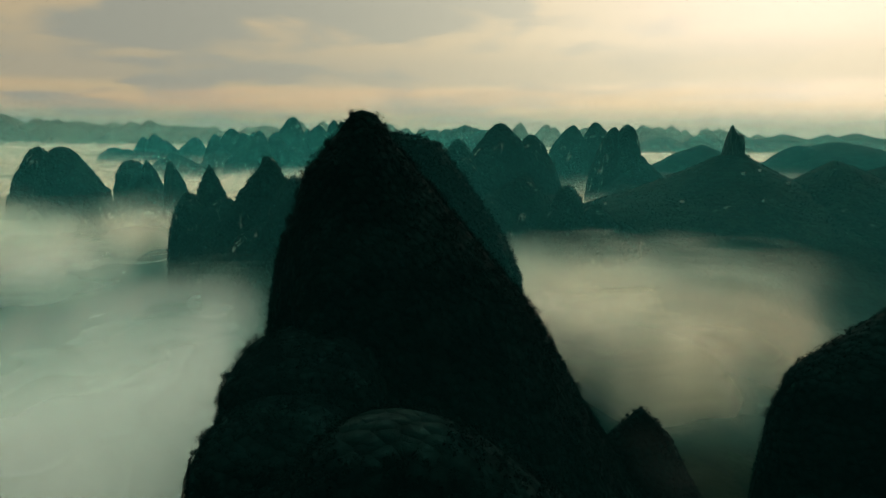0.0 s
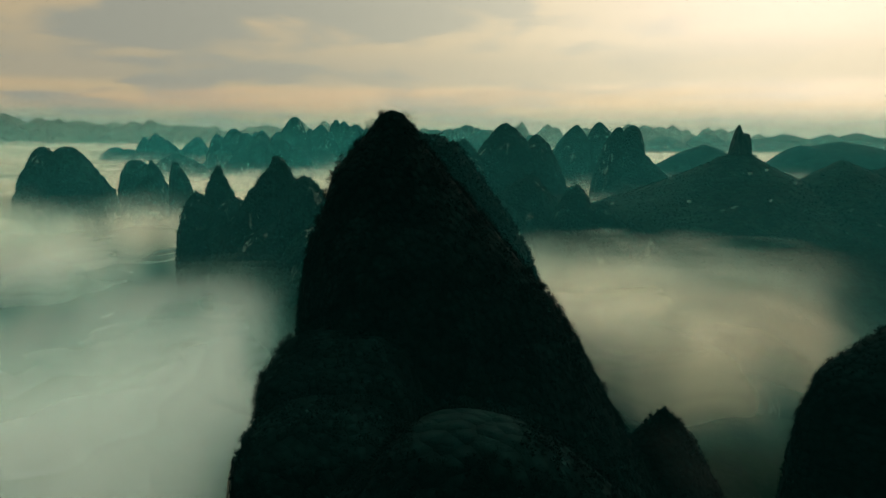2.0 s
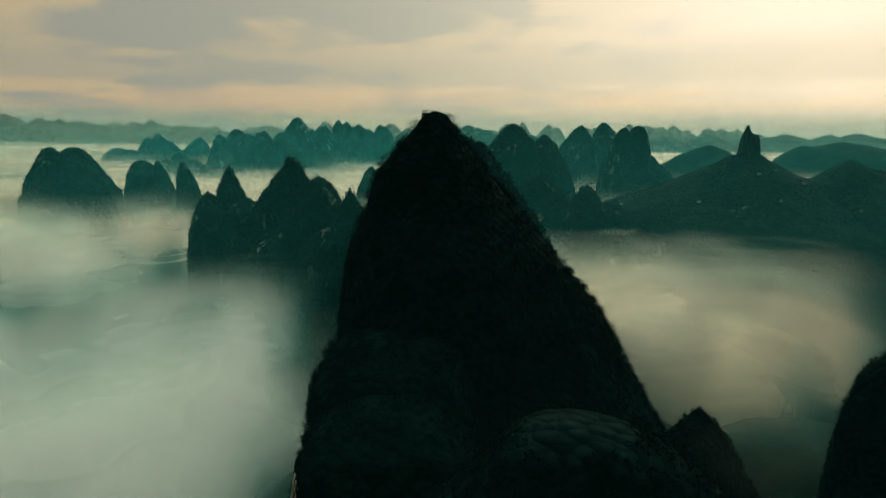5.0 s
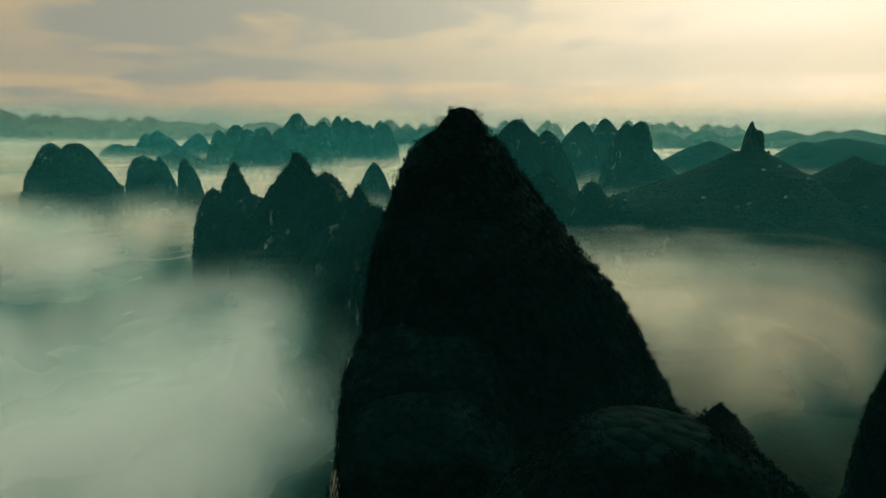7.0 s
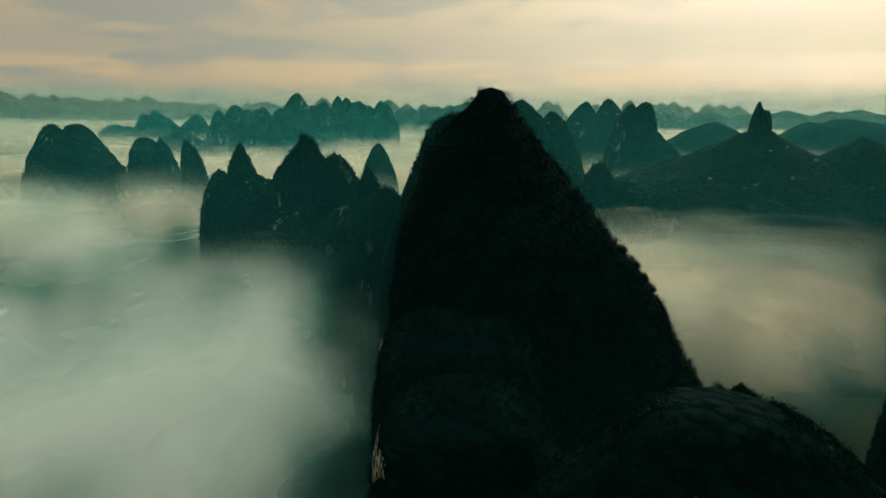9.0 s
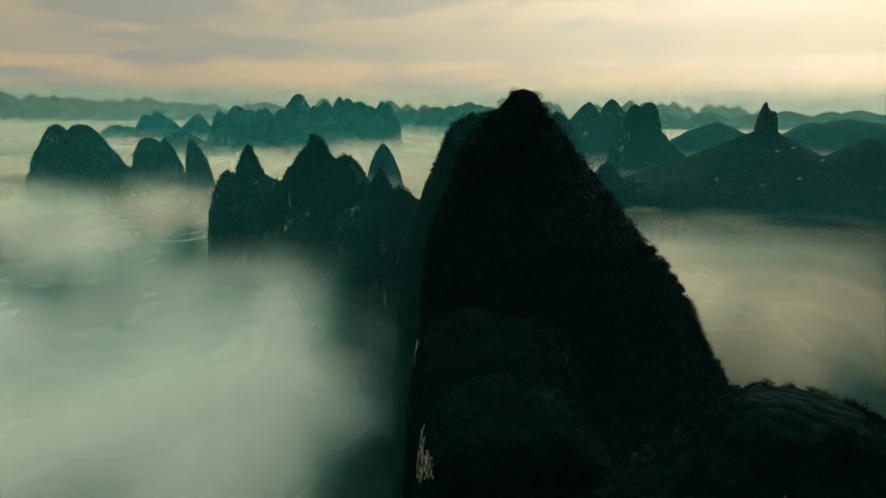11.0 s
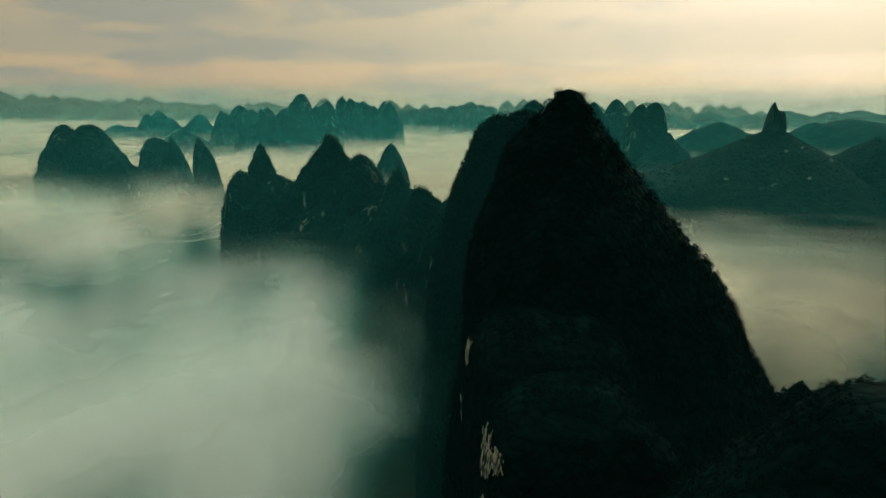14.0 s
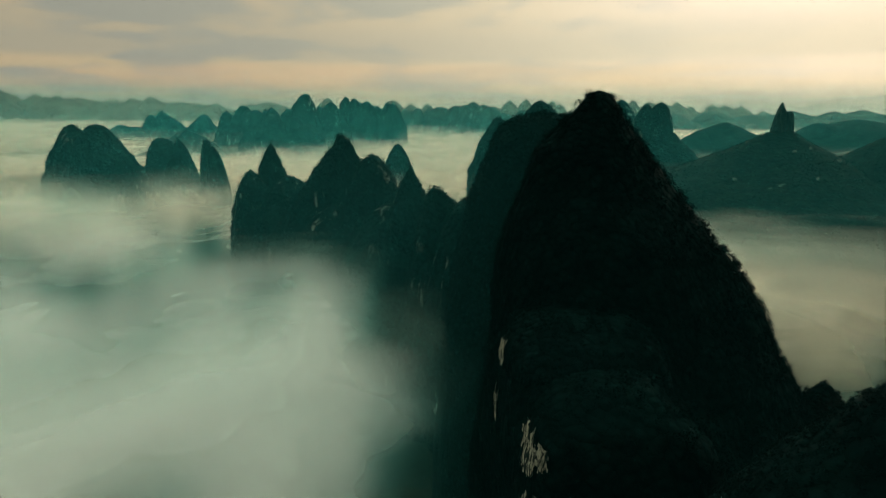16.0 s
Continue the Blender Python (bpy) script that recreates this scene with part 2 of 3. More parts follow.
class Dome:
    """A rise: its half widths to the left, right, front and back at each height."""

    def __init__(self, x, y, top, left, right, depth, p=1.3, q=0.7, base=30.0, rows=None, front=None, square=2.0, rough=0.05, fade=24.0, known=True):
        self.x, self.y, self.top, self.base, self.square, self.rough, self.fade = x, y, top, base, square, rough, fade
        if rows:
            zs, ls, rs, fs, bs = (np.array(v, float) for v in zip(*rows))
            self.rows = zs[::-1], ls[::-1], rs[::-1], fs[::-1], bs[::-1]
            self.top, self.base = zs[0], zs[-1]
        else:
            s = np.r_[np.linspace(0, 0.9, 40), np.linspace(0.91, 1, 24)]
            w = (1 - s ** p) ** q
            front = front or depth
            self.rows = base + s * (top - base), w * left, w * right, w * front, w * depth
        if known:
            DOMES.append(self)

    def widths(self, z):
        return [np.interp(z, self.rows[0], w, left=w[0], right=0.0) for w in self.rows[1:]]

    def clear(self, x, y, z):
        """Distance from the rise's side, at height z."""
        l, r, f, b = self.widths(z)
        dx, dy = x - self.x, y - self.y
        w, d = np.maximum(np.where(dx < 0, l, r), 0.5), np.maximum(np.where(dy < 0, f, b), 0.5)
        out = np.hypot(dx / w, dy / d)
        gap = np.hypot(dx, dy)
        return np.where(z > self.top, np.maximum(z - self.top, gap * 0 + (z - self.top)), gap * (1 - 1 / np.maximum(out, 1e-3)))

    def shell(self, rings, spokes, seed):
        lo = self.base
        s = np.linspace(0, 1, rings) ** 0.8
        z = lo + (self.top - lo) * s
        z[-1] = self.top
        l, r, f, b = (w[:, None] for w in self.widths(z))
        a = np.linspace(0, 2 * np.pi, spokes, endpoint=False)[None]
        ca, sa = np.cos(a), np.sin(a)
        k = 2 / self.square
        ux, uy = np.sign(ca) * abs(ca) ** k, np.sign(sa) * abs(sa) ** k
        px = self.x + np.where(ux < 0, l, r) * ux
        py = self.y + np.where(uy < 0, f, b) * uy
        pz = np.repeat(z[:, None], spokes, 1)
        p = np.stack([px, py, pz], -1)
        size = 0.5 * (self.rows[1].max() + self.rows[2].max())
        high = self.top - self.base
        q = p * np.array([1, 1, 0.45])
        ribs = 1 - 2.2 * abs(value_noise(q * np.array([1, 1, 0.5]), size * 0.38, 3, 0.5, seed + 5))
        bump = value_noise(q, size * 0.7, 4, 0.55, seed) + 0.55 * ribs + 0.4 * value_noise(p, size * 0.13, 3, 0.6, seed + 3) - 0.15
        bump *= 1.5 * self.rough * size * np.minimum(1.0, 0.3 + 1.5 * (self.top - pz) / high)
        p[..., 0] += bump * ux
        p[..., 1] += bump * uy
        p[..., 2] += 0.35 * bump * (pz < self.top)
        p[-1] = p[-1].mean(0)
        p[0, :, 2] = -15
        return p.reshape(-1, 3), grid_faces(rings, spokes, True)


def knobs_on(domes, count, seed):
    """Smaller buttresses and knobs on the sides of rises."""
    rng = random.Random(seed)
    made = []
    for d in domes:
        for _ in range(count):
            s = rng.uniform(0.3, 0.82)
            z = d.base + s * (d.top - d.base)
            l, r, f, b = (float(w) for w in d.widths(z))
            a = rng.uniform(-math.pi, 0.2) if rng.random() < 0.8 else rng.uniform(0, math.pi)
            x = d.x + math.cos(a) * (l if math.cos(a) < 0 else r) * 0.82
            y = d.y + math.sin(a) * (f if math.sin(a) < 0 else b) * 0.82
            w = 0.5 * (d.rows[1].max() + d.rows[2].max()) * rng.uniform(0.2, 0.36)
            made.append(Dome(x, y, z + rng.uniform(0.02, 0.1) * (d.top - d.base), w, w * rng.uniform(0.8, 1.2), w, rng.uniform(2.0, 3.4), 0.55, base=d.base, rough=0.12, known=False))
    return made


def joined(shells):
    verts, faces, base = [], [], 0
    for v, f in shells:
        verts.append(v), faces.append(f + base)
        base += len(v)
    return np.concatenate(verts), np.concatenate(faces)


def woods_on(verts, faces, spacing, size, leaves, leaf, rng, keep=None, low=-1e9):
    """Shrubs and small trees on the upper side of a mesh: every crown is a loose cluster of small leaf clumps."""
    a, b, c, d = (verts[faces[:, i]] for i in range(4))
    cross = np.cross(c - a, d - b)
    area = 0.5 * np.linalg.norm(cross, axis=1)
    normal = cross / np.maximum(2 * area[:, None], 1e-9)
    area = area * ((a[:, 2] + c[:, 2]) / 2 > low) * (normal[:, 2] > -0.5)
    if keep is not None:
        area = area * keep((a + c) / 2)
    count = int(area.sum() / spacing ** 2)
    face = rng.choice(len(faces), count, p=area / area.sum())
    u, v = rng.random((2, count, 1))
    root = (a[face] * (1 - u) + b[face] * u) * (1 - v) + (d[face] * (1 - u) + c[face] * u) * v
    big = size * rng.lognormal(0, 0.28, count)
    centre = root + normal[face] * big[:, None] * 0.2 + np.array([0, 0, 1]) * big[:, None] * rng.uniform(0.05, 0.5, (count, 1))
    way = rng.normal(size=(count, leaves, 3))
    way /= np.linalg.norm(way, axis=2, keepdims=True)
    spread = big[:, None, None] * np.array([0.62, 0.62, 0.72]) * rng.uniform(0.35, 1.0, (count, leaves, 1))
    spot = (centre[:, None] + way * spread).reshape(-1, 1, 3)
    tri = rng.normal(size=(len(spot), 3, 3))
    tri /= np.linalg.norm(tri, axis=2, keepdims=True)
    verts = spot + tri * leaf * rng.uniform(0.6, 1.3, (len(spot), 1, 1))
    return verts.reshape(-1, 3), np.arange(len(spot) * 3).reshape(-1, 3)


def bare_face(verts, faces, spot, reach, seed):
    """A ragged patch of bare rock that follows the body's surface, standing a little proud of it."""
    mid = verts[faces].mean(1)
    if not ((((mid - spot) / reach) ** 2).sum(1) < 0.5).any():
        return verts[:0], faces[:0]
    ragged = 1.2 * value_noise(mid * np.array([1, 1, 0.3]), 1.9, 3, 0.6, seed)
    inside = (((mid - spot) / reach) ** 2).sum(1) + ragged < 0.8
    if not inside.any():
        return verts[:0], faces[:0]
    used, index = np.unique(faces[inside], return_inverse=True)
    quads = index.reshape(-1, 4)
    v = verts[used].copy()
    a, b, c, d = (v[quads[:, i]] for i in range(4))
    cross = np.cross(c - a, d - b)
    normal = np.zeros_like(v)
    for i in range(4):
        np.add.at(normal, quads[:, i], cross)
    normal /= np.maximum(np.linalg.norm(normal, axis=1, keepdims=True), 1e-9)
    v += normal * (0.9 + 0.7 * value_noise(v * np.array([1, 1, 0.3]), 1.8, 3, 0.6, seed + 1)[:, None])
    return v, quads


def mountain(name, label, domes, mat, rings=60, spokes=96, seed=1.0, woods=None, category="mountain", group="", cliffs=(), knobs=0):
    """A mountain: an Empty at its foot with its body and its woods as parts."""
    foot = np.mean([(d.x, d.y, d.base) for d in domes], axis=0)
    thing = tagged(new(name), label, category, group)
    thing.location = foot
    small = knobs_on(domes, knobs, seed)
    shells = [d.shell(rings, spokes, seed + 0.7 * i) for i, d in enumerate(domes)]
    extra = [d.shell(30, 40, seed + 0.9 * i) for i, d in enumerate(small)]
    verts, faces = joined(shells + extra)
    for v, f in extra:
        buttress_part = new("buttress", mesh_from("buttress", v - foot, f, mat))
        buttress_part.parent = thing
    start = 0
    for d in domes:
        piece = verts[start:start + rings * spokes]
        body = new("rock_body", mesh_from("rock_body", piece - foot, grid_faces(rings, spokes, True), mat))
        body.parent = thing
        start += rings * spokes
    if woods:
        rng = np.random.default_rng(int(seed * 10))
        if cliffs:
            woods = dict(woods, keep=lambda p: np.all([(((p - np.array(s)) / (np.array(r) * 0.95 + 0.8)) ** 2).sum(1) > 0.9 for s, r in cliffs], axis=0) & (p[:, 2] < domes[0].top - 0.9))
        v, f = woods_on(verts, faces, rng=rng, **woods)
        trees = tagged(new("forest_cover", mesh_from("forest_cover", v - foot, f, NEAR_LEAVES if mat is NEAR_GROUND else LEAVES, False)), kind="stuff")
        trees.parent = thing
    for i, (spot, reach) in enumerate(cliffs):
        pieces = [bare_face(sv, sf, np.array(spot), np.array(reach), seed + i) for sv, sf in shells]
        v, f = max(pieces, key=lambda piece: len(piece[1]))
        if len(f):
            face = tagged(new("cliff_face", mesh_from("cliff_face", v - foot, f, STONE)), "pale bare limestone cliff patch")
            face.parent = thing
    return thing, verts, faces


# ---- the land ----
def make_ground():
    ys = np.r_[-3000, np.linspace(-1500, 2400, 160), np.linspace(2600, 6500, 14)]
    xs = np.r_[-6500, -4000, np.linspace(-2200, 2200, 170), 4000, 6500]
    gx, gy = np.meshgrid(xs, ys)
    p = np.stack([gx, gy, gx * 0], -1)
    p[..., 2] = 6 + 7 * value_noise(p, 260, 4, 0.5, 2.0)
    mat, n = material("valley_fields")
    where = n.add("ShaderNodeTexCoord").outputs["Object"]
    plots = n.add("ShaderNodeTexVoronoi", {"Vector": n.scaled(where, (1, 0.6, 1)), "Scale": 0.03})
    tone = n.mix(n.step(n.noise(where, 0.012, 4.0), 0.35, 0.65), (0.008, 0.022, 0.016), (0.026, 0.042, 0.026))
    colour = n.mix(0.14, tone, n.mix(1.0, plots.outputs["Color"], (0.05, 0.07, 0.04), "MULTIPLY"))
    surface(n, colour, 0.9, n.noise(where, 0.15, 5.0), 0.6, 3.0, 0.1)
    ground = new("ground", mesh_from("ground", p.reshape(-1, 3), grid_faces(len(ys), len(xs), False), mat))
    tagged(ground, "dark valley floor of fields and woods under fog", "ground", kind="structure")


make_ground()

NEAR_WOODS = dict(spacing=2.3, size=1.75, leaves=62, leaf=0.30, low=100)
MID_WOODS = dict(spacing=3.2, size=1.9, leaves=12, leaf=0.8, low=80)
FAR_WOODS = dict(spacing=4.6, size=1.6, leaves=7, leaf=0.9, low=90)

# the steep peak that the camera passes: height, reach to the left, right, front and back
PEAK_ROWS = [
    (256.4, 1.2, 1.2, 1, 1.2), (255.2, 3.6, 3.6, 3, 4), (253, 5.6, 5.4, 5, 6), (249, 8.6, 7.8, 8, 9), (244.5, 12.2, 10.8, 11, 13), (237, 19, 17, 16, 26), (223, 23, 28, 23, 46),
    (210, 28, 39.5, 34, 50), (198, 31, 49.5, 40, 58), (185, 33, 59, 46, 68), (170, 33, 66, 54, 78), (155, 35, 74, 64, 88), (134, 37, 92, 78, 100), (100, 39, 112, 92, 116), (35, 43, 145, 112, 128),
]
near_dome = Dome(-24, 195, 257, 1, 1, 1, rows=PEAK_ROWS, rough=0.03, fade=45, square=1.6)
BUTTRESS_ROWS = [(194, 6, 8, 8, 8), (190, 17, 16, 18, 16), (187, 21, 18, 23, 19), (182, 23.5, 20, 27, 22), (165, 25.5, 24, 30, 26), (35, 27, 30, 36, 34)]
buttress = Dome(-34, 156, 194, 1, 1, 1, rows=BUTTRESS_ROWS, rough=0.06, fade=45, square=3.0)
FOOT_ROWS = [(187, 8, 3, 3, 8), (184, 17, 6, 8, 15), (180.5, 22, 11, 13, 18), (176, 24, 16, 17, 20), (170, 24.8, 19, 20, 22), (158, 27, 24, 22, 24), (35, 34, 30, 30, 28)]
foot_block = Dome(-31, 124, 187, 1, 1, 1, rows=FOOT_ROWS, rough=0.07, fade=45, square=3.0)
PEAK_CLIFFS = [((-55, 120, 171), (5, 9, 6)), ((-58, 155, 165), (3.5, 5, 6)), ((-57.5, 158, 180), (3.5, 5, 4)), ((-55, 112, 160), (4, 7, 5))]
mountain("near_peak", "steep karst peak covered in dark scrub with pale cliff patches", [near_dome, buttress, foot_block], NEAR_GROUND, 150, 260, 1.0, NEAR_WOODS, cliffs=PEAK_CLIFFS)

SPUR_ROWS = [(213.5, 2, 4, 2, 4), (212, 6, 10, 5, 8), (209, 9, 15, 8, 12), (204, 13, 21, 12, 16), (195, 22, 31, 19, 22), (180, 32, 43, 28, 30), (140, 44, 55, 36, 36), (35, 60, 72, 46, 46)]
spur = Dome(-7, 67, 213.5, 1, 1, 1, rows=SPUR_ROWS, rough=0.03, fade=40)
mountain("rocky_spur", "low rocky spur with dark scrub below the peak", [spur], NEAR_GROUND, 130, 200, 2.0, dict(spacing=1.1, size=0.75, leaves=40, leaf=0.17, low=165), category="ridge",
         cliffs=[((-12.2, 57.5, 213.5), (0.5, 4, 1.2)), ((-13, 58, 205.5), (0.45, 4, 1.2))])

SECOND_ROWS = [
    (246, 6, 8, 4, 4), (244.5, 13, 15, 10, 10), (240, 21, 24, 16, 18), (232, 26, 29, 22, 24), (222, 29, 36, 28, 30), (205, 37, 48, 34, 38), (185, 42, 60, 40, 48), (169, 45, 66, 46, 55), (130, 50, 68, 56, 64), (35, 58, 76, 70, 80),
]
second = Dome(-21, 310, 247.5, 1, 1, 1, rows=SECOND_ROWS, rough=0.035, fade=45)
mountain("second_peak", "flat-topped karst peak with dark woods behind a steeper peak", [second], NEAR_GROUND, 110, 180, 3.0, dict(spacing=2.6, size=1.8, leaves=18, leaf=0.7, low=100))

mountain("saddle_ridge", "low wooded limestone ridge between two peaks", [
    Dome(-78, 420, 192, 26, 60, 40, 1.8, 0.7, rough=0.09), Dome(-56, 395, 187, 30, 60, 40, 2.5, 0.6, rough=0.08),
    Dome(-98, 500, 198, 34, 42, 36, 1.6, 0.75, rough=0.09), Dome(-112, 520, 166, 60, 80, 60, 2.2, 0.6, rough=0.08)],
    MID_GROUND, 70, 130, 4.0, MID_WOODS, "ridge", knobs=3)
mountain("twin_summit_peak", "broad twin-summit karst peak with bare cliff marks above fog", [
    Dome(-170, 593, 221, 92, 84, 60, 1.25, 0.88, rough=0.12), Dome(-136, 560, 203, 40, 37, 40, 2.5, 0.55, rough=0.11),
    Dome(-160, 560, 160, 70, 60, 50, 2.5, 0.6, rough=0.07)], MID_GROUND, 80, 150, 5.0, MID_WOODS, knobs=4)
mountain("limestone_spire", "slender karst spire with a lower shoulder in fog", [
    Dome(-271, 700, 205, 33, 34, 30, 1.8, 0.8, rough=0.12), Dome(-291, 680, 174, 29, 40, 36, 2.5, 0.6, rough=0.07),
    Dome(-245, 672, 169, 40, 46, 40, 3.0, 0.55, rough=0.08), Dome(-255, 650, 140, 42, 70, 40, 2.2, 0.6, rough=0.08)], MID_GROUND, 80, 130, 6.0, MID_WOODS, knobs=4)
mountain("fog_cone", "small cone-shaped karst peak standing alone in fog", [Dome(-139, 1047, 181, 38, 40, 34, 2.0, 0.65, rough=0.07)], FAR_GROUND, 60, 90, 7.0, knobs=3)
HUMP_ROWS = [(212, 3, 3, 4, 4), (207, 10, 9, 10, 10), (198, 17, 14, 18, 18), (185, 25, 20, 28, 28), (165, 37, 26, 40, 40), (140, 48, 40, 48, 48), (112, 56, 50, 54, 54), (40, 66, 60, 62, 62)]
BROAD_HUMP_ROWS = [(212, 8, 5, 8, 8), (208, 15, 14, 16, 16), (198, 22, 24, 28, 28), (184, 28, 32, 38, 38), (165, 34, 42, 46, 46), (145, 40, 58, 52, 52), (125, 44, 72, 56, 56), (40, 50, 84, 60, 60)]
mountain("two_humped_peak", "two-humped karst peak with bare rock on its flank", [
    Dome(-742, 1100, 212, 1, 1, 1, rows=HUMP_ROWS, rough=0.10), Dome(-695, 1095, 212, 1, 1, 1, rows=BROAD_HUMP_ROWS, rough=0.10),
    Dome(-640, 1085, 150, 30, 34, 40, 2.0, 0.6, rough=0.08)], FAR_GROUND, 90, 130, 8.0, FAR_WOODS, knobs=2)
mountain("fingered_peak", "group of blunt karst fingers rising from fog", [
    Dome(-634, 1220, 181, 35, 34, 40, 4.0, 0.45, rough=0.09), Dome(-602, 1222, 181, 28, 44, 34, 1.8, 0.75, rough=0.09),
    Dome(-582, 1150, 148, 44, 46, 38, 1.8, 0.7, rough=0.08)], FAR_GROUND, 80, 110, 9.0, FAR_WOODS, knobs=2)
mountain("paired_towers", "pair of small karst towers side by side in fog", [
    Dome(-494, 1090, 186, 16, 17, 22, 3.0, 0.5, rough=0.08), Dome(-470, 1055, 176, 19, 28, 24, 2.0, 0.65, rough=0.08)], FAR_GROUND, 70, 100, 10.0, FAR_WOODS, knobs=2)

# right of the nearest peak
mountain("shouldered_peak", "rounded karst peak with a shoulder and pale cliff mark", [
    Dome(112, 1030, 256, 96, 100, 70, 1.8, 0.72, rough=0.08), Dome(166, 1030, 238, 60, 76, 60, 2.0, 0.68, rough=0.08), Dome(38, 1010, 230, 56, 64, 50, 2.0, 0.66, rough=0.09),
    Dome(120, 960, 150, 150, 130, 120, 1.6, 0.8, rough=0.06)], FAR_GROUND, 80, 130, 11.0, FAR_WOODS, knobs=4)
mountain("knobby_shoulder", "dark wooded shoulder sloping down into valley fog", [
    Dome(160, 702, 181, 46, 50, 50, 2.0, 0.7, rough=0.08), Dome(190, 690, 162, 50, 60, 50, 1.8, 0.7, rough=0.08), Dome(225, 690, 138, 60, 70, 50, 1.8, 0.8, rough=0.08),
    Dome(118, 770, 190, 110, 80, 70, 1.6, 0.8, rough=0.06), Dome(70, 740, 160, 90, 80, 70, 1.6, 0.8, rough=0.06)], MID_GROUND, 60, 120, 12.0, MID_WOODS, "ridge")
mountain("double_dome_peak", "double-domed karst peak pale with morning haze", [
    Dome(362, 1550, 255, 96, 66, 60, 2.0, 0.72, rough=0.06), Dome(419, 1550, 262, 66, 90, 60, 2.0, 0.7, rough=0.06), Dome(390, 1540, 180, 130, 110, 90, 1.6, 0.8, rough=0.05)], FAR_GROUND, 70, 110, 13.0, knobs=4)
mountain("cliffed_dome_peak", "domed karst peak with a sheer pale cliff on one side", [
    Dome(380, 1250, 250, 60, 44, 46, 2.0, 0.62, rough=0.06), Dome(407, 1245, 254, 44, 36, 46, 3.0, 0.5, rough=0.05), Dome(425, 1230, 196, 120, 120, 90, 1.4, 0.85, rough=0.06)], FAR_GROUND, 70, 120, 14.0, knobs=4)
HILL_WOODS = dict(spacing=5.0, size=1.8, leaves=7, leaf=1.0, low=95, keep=lambda p: (p[:, 0] < 850) & (p[:, 1] < 930))
mountain("pinnacle_hill", "long wooded hill with clearings and a rock pinnacle on top", [
    Dome(436, 850, 224, 520, 420, 420, 1.0, 1.25, front=420, rough=0.016, fade=70), Dome(562, 815, 205, 300, 420, 300, 1.0, 1.05, front=350, rough=0.02, fade=70),
    Dome(700, 900, 190, 300, 500, 350, 1.0, 1.0, front=420, rough=0.02, fade=70), Dome(330, 840, 170, 160, 200, 160, 1.0, 1.0, rough=0.03, fade=70)],
    HILL_GROUND, 110, 300, 15.0, HILL_WOODS, "hill")
mountain("round_hill", "rounded wooded hill fading in haze", [Dome(734, 1620, 202, 200, 220, 150, 1.9, 0.85, rough=0.05), Dome(660, 1600, 178, 140, 160, 120, 1.9, 0.85, rough=0.05)], HILL_GROUND, 60, 140, 16.0, category="hill")
mountain("broad_hill", "broad low hill behind the ridge in pale haze", [
    Dome(1200, 1750, 206, 300, 360, 200, 2.2, 0.8, rough=0.03), Dome(1082, 1740, 197, 110, 200, 150, 2.2, 0.75, rough=0.04), Dome(1380, 1700, 188, 300, 500, 200, 2.0, 0.8, rough=0.03)], HILL_GROUND, 60, 160, 17.0, category="hill")
HILLSIDE_ROWS = [(245, 4, 60, 8, 8), (236, 16, 110, 16, 14), (215, 52, 160, 28, 20), (192, 90, 190, 34, 24), (177, 113, 215, 38, 26), (162, 118, 235, 42, 30), (20, 126, 330, 70, 60)]
mountain("near_hillside", "dark wooded hillside close to the valley fog", [
    Dome(220, 165, 245, 1, 1, 1, rows=HILLSIDE_ROWS, rough=0.012, fade=34)], NEAR_GROUND, 120, 300, 18.0, dict(spacing=2.0, size=1.1, leaves=26, leaf=0.3, low=115, keep=lambda p: (p[:, 0] < 210) & (p[:, 1] > 60) & (p[:, 1] < 230)), "hill")
mountain("fog_knoll", "dark wooded knoll showing through thin valley fog", [Dome(82, 212, 141, 34, 42, 34, 1.8, 0.8, rough=0.08, fade=16)], NEAR_GROUND, 60, 100, 19.0, dict(spacing=2.2, size=1.2, leaves=20, leaf=0.5, low=90), "hill")

# far peaks
def range_of(name, label, peaks, y, spread, width, seed, mat=None, p=2.0, q=0.62, base=40.0):
    rng = random.Random(seed)
    domes = []
    for x, top in peaks:
        w = width * rng.uniform(0.8, 1.25)
        domes.append(Dome(x, y + rng.uniform(-spread, spread), top, w, w * rng.uniform(0.75, 1.3), w * 0.9, p * rng.uniform(0.75, 1.4), q * rng.uniform(0.9, 1.2), base=base, rough=0.12, fade=60))
        if rng.random() < 0.5:
            v = w * rng.uniform(1.1, 1.5)
            domes.append(Dome(x + rng.uniform(-0.5, 0.5) * w, y - spread, base + (top - base) * rng.uniform(0.45, 0.65), v, v, v * 0.8, 1.6, 0.75, base=base, rough=0.12, fade=60))
    return mountain(name, label, domes, mat or FAR_GROUND, 44, 72, float(seed), category="mountain range", knobs=2 if y < 3500 else 0)


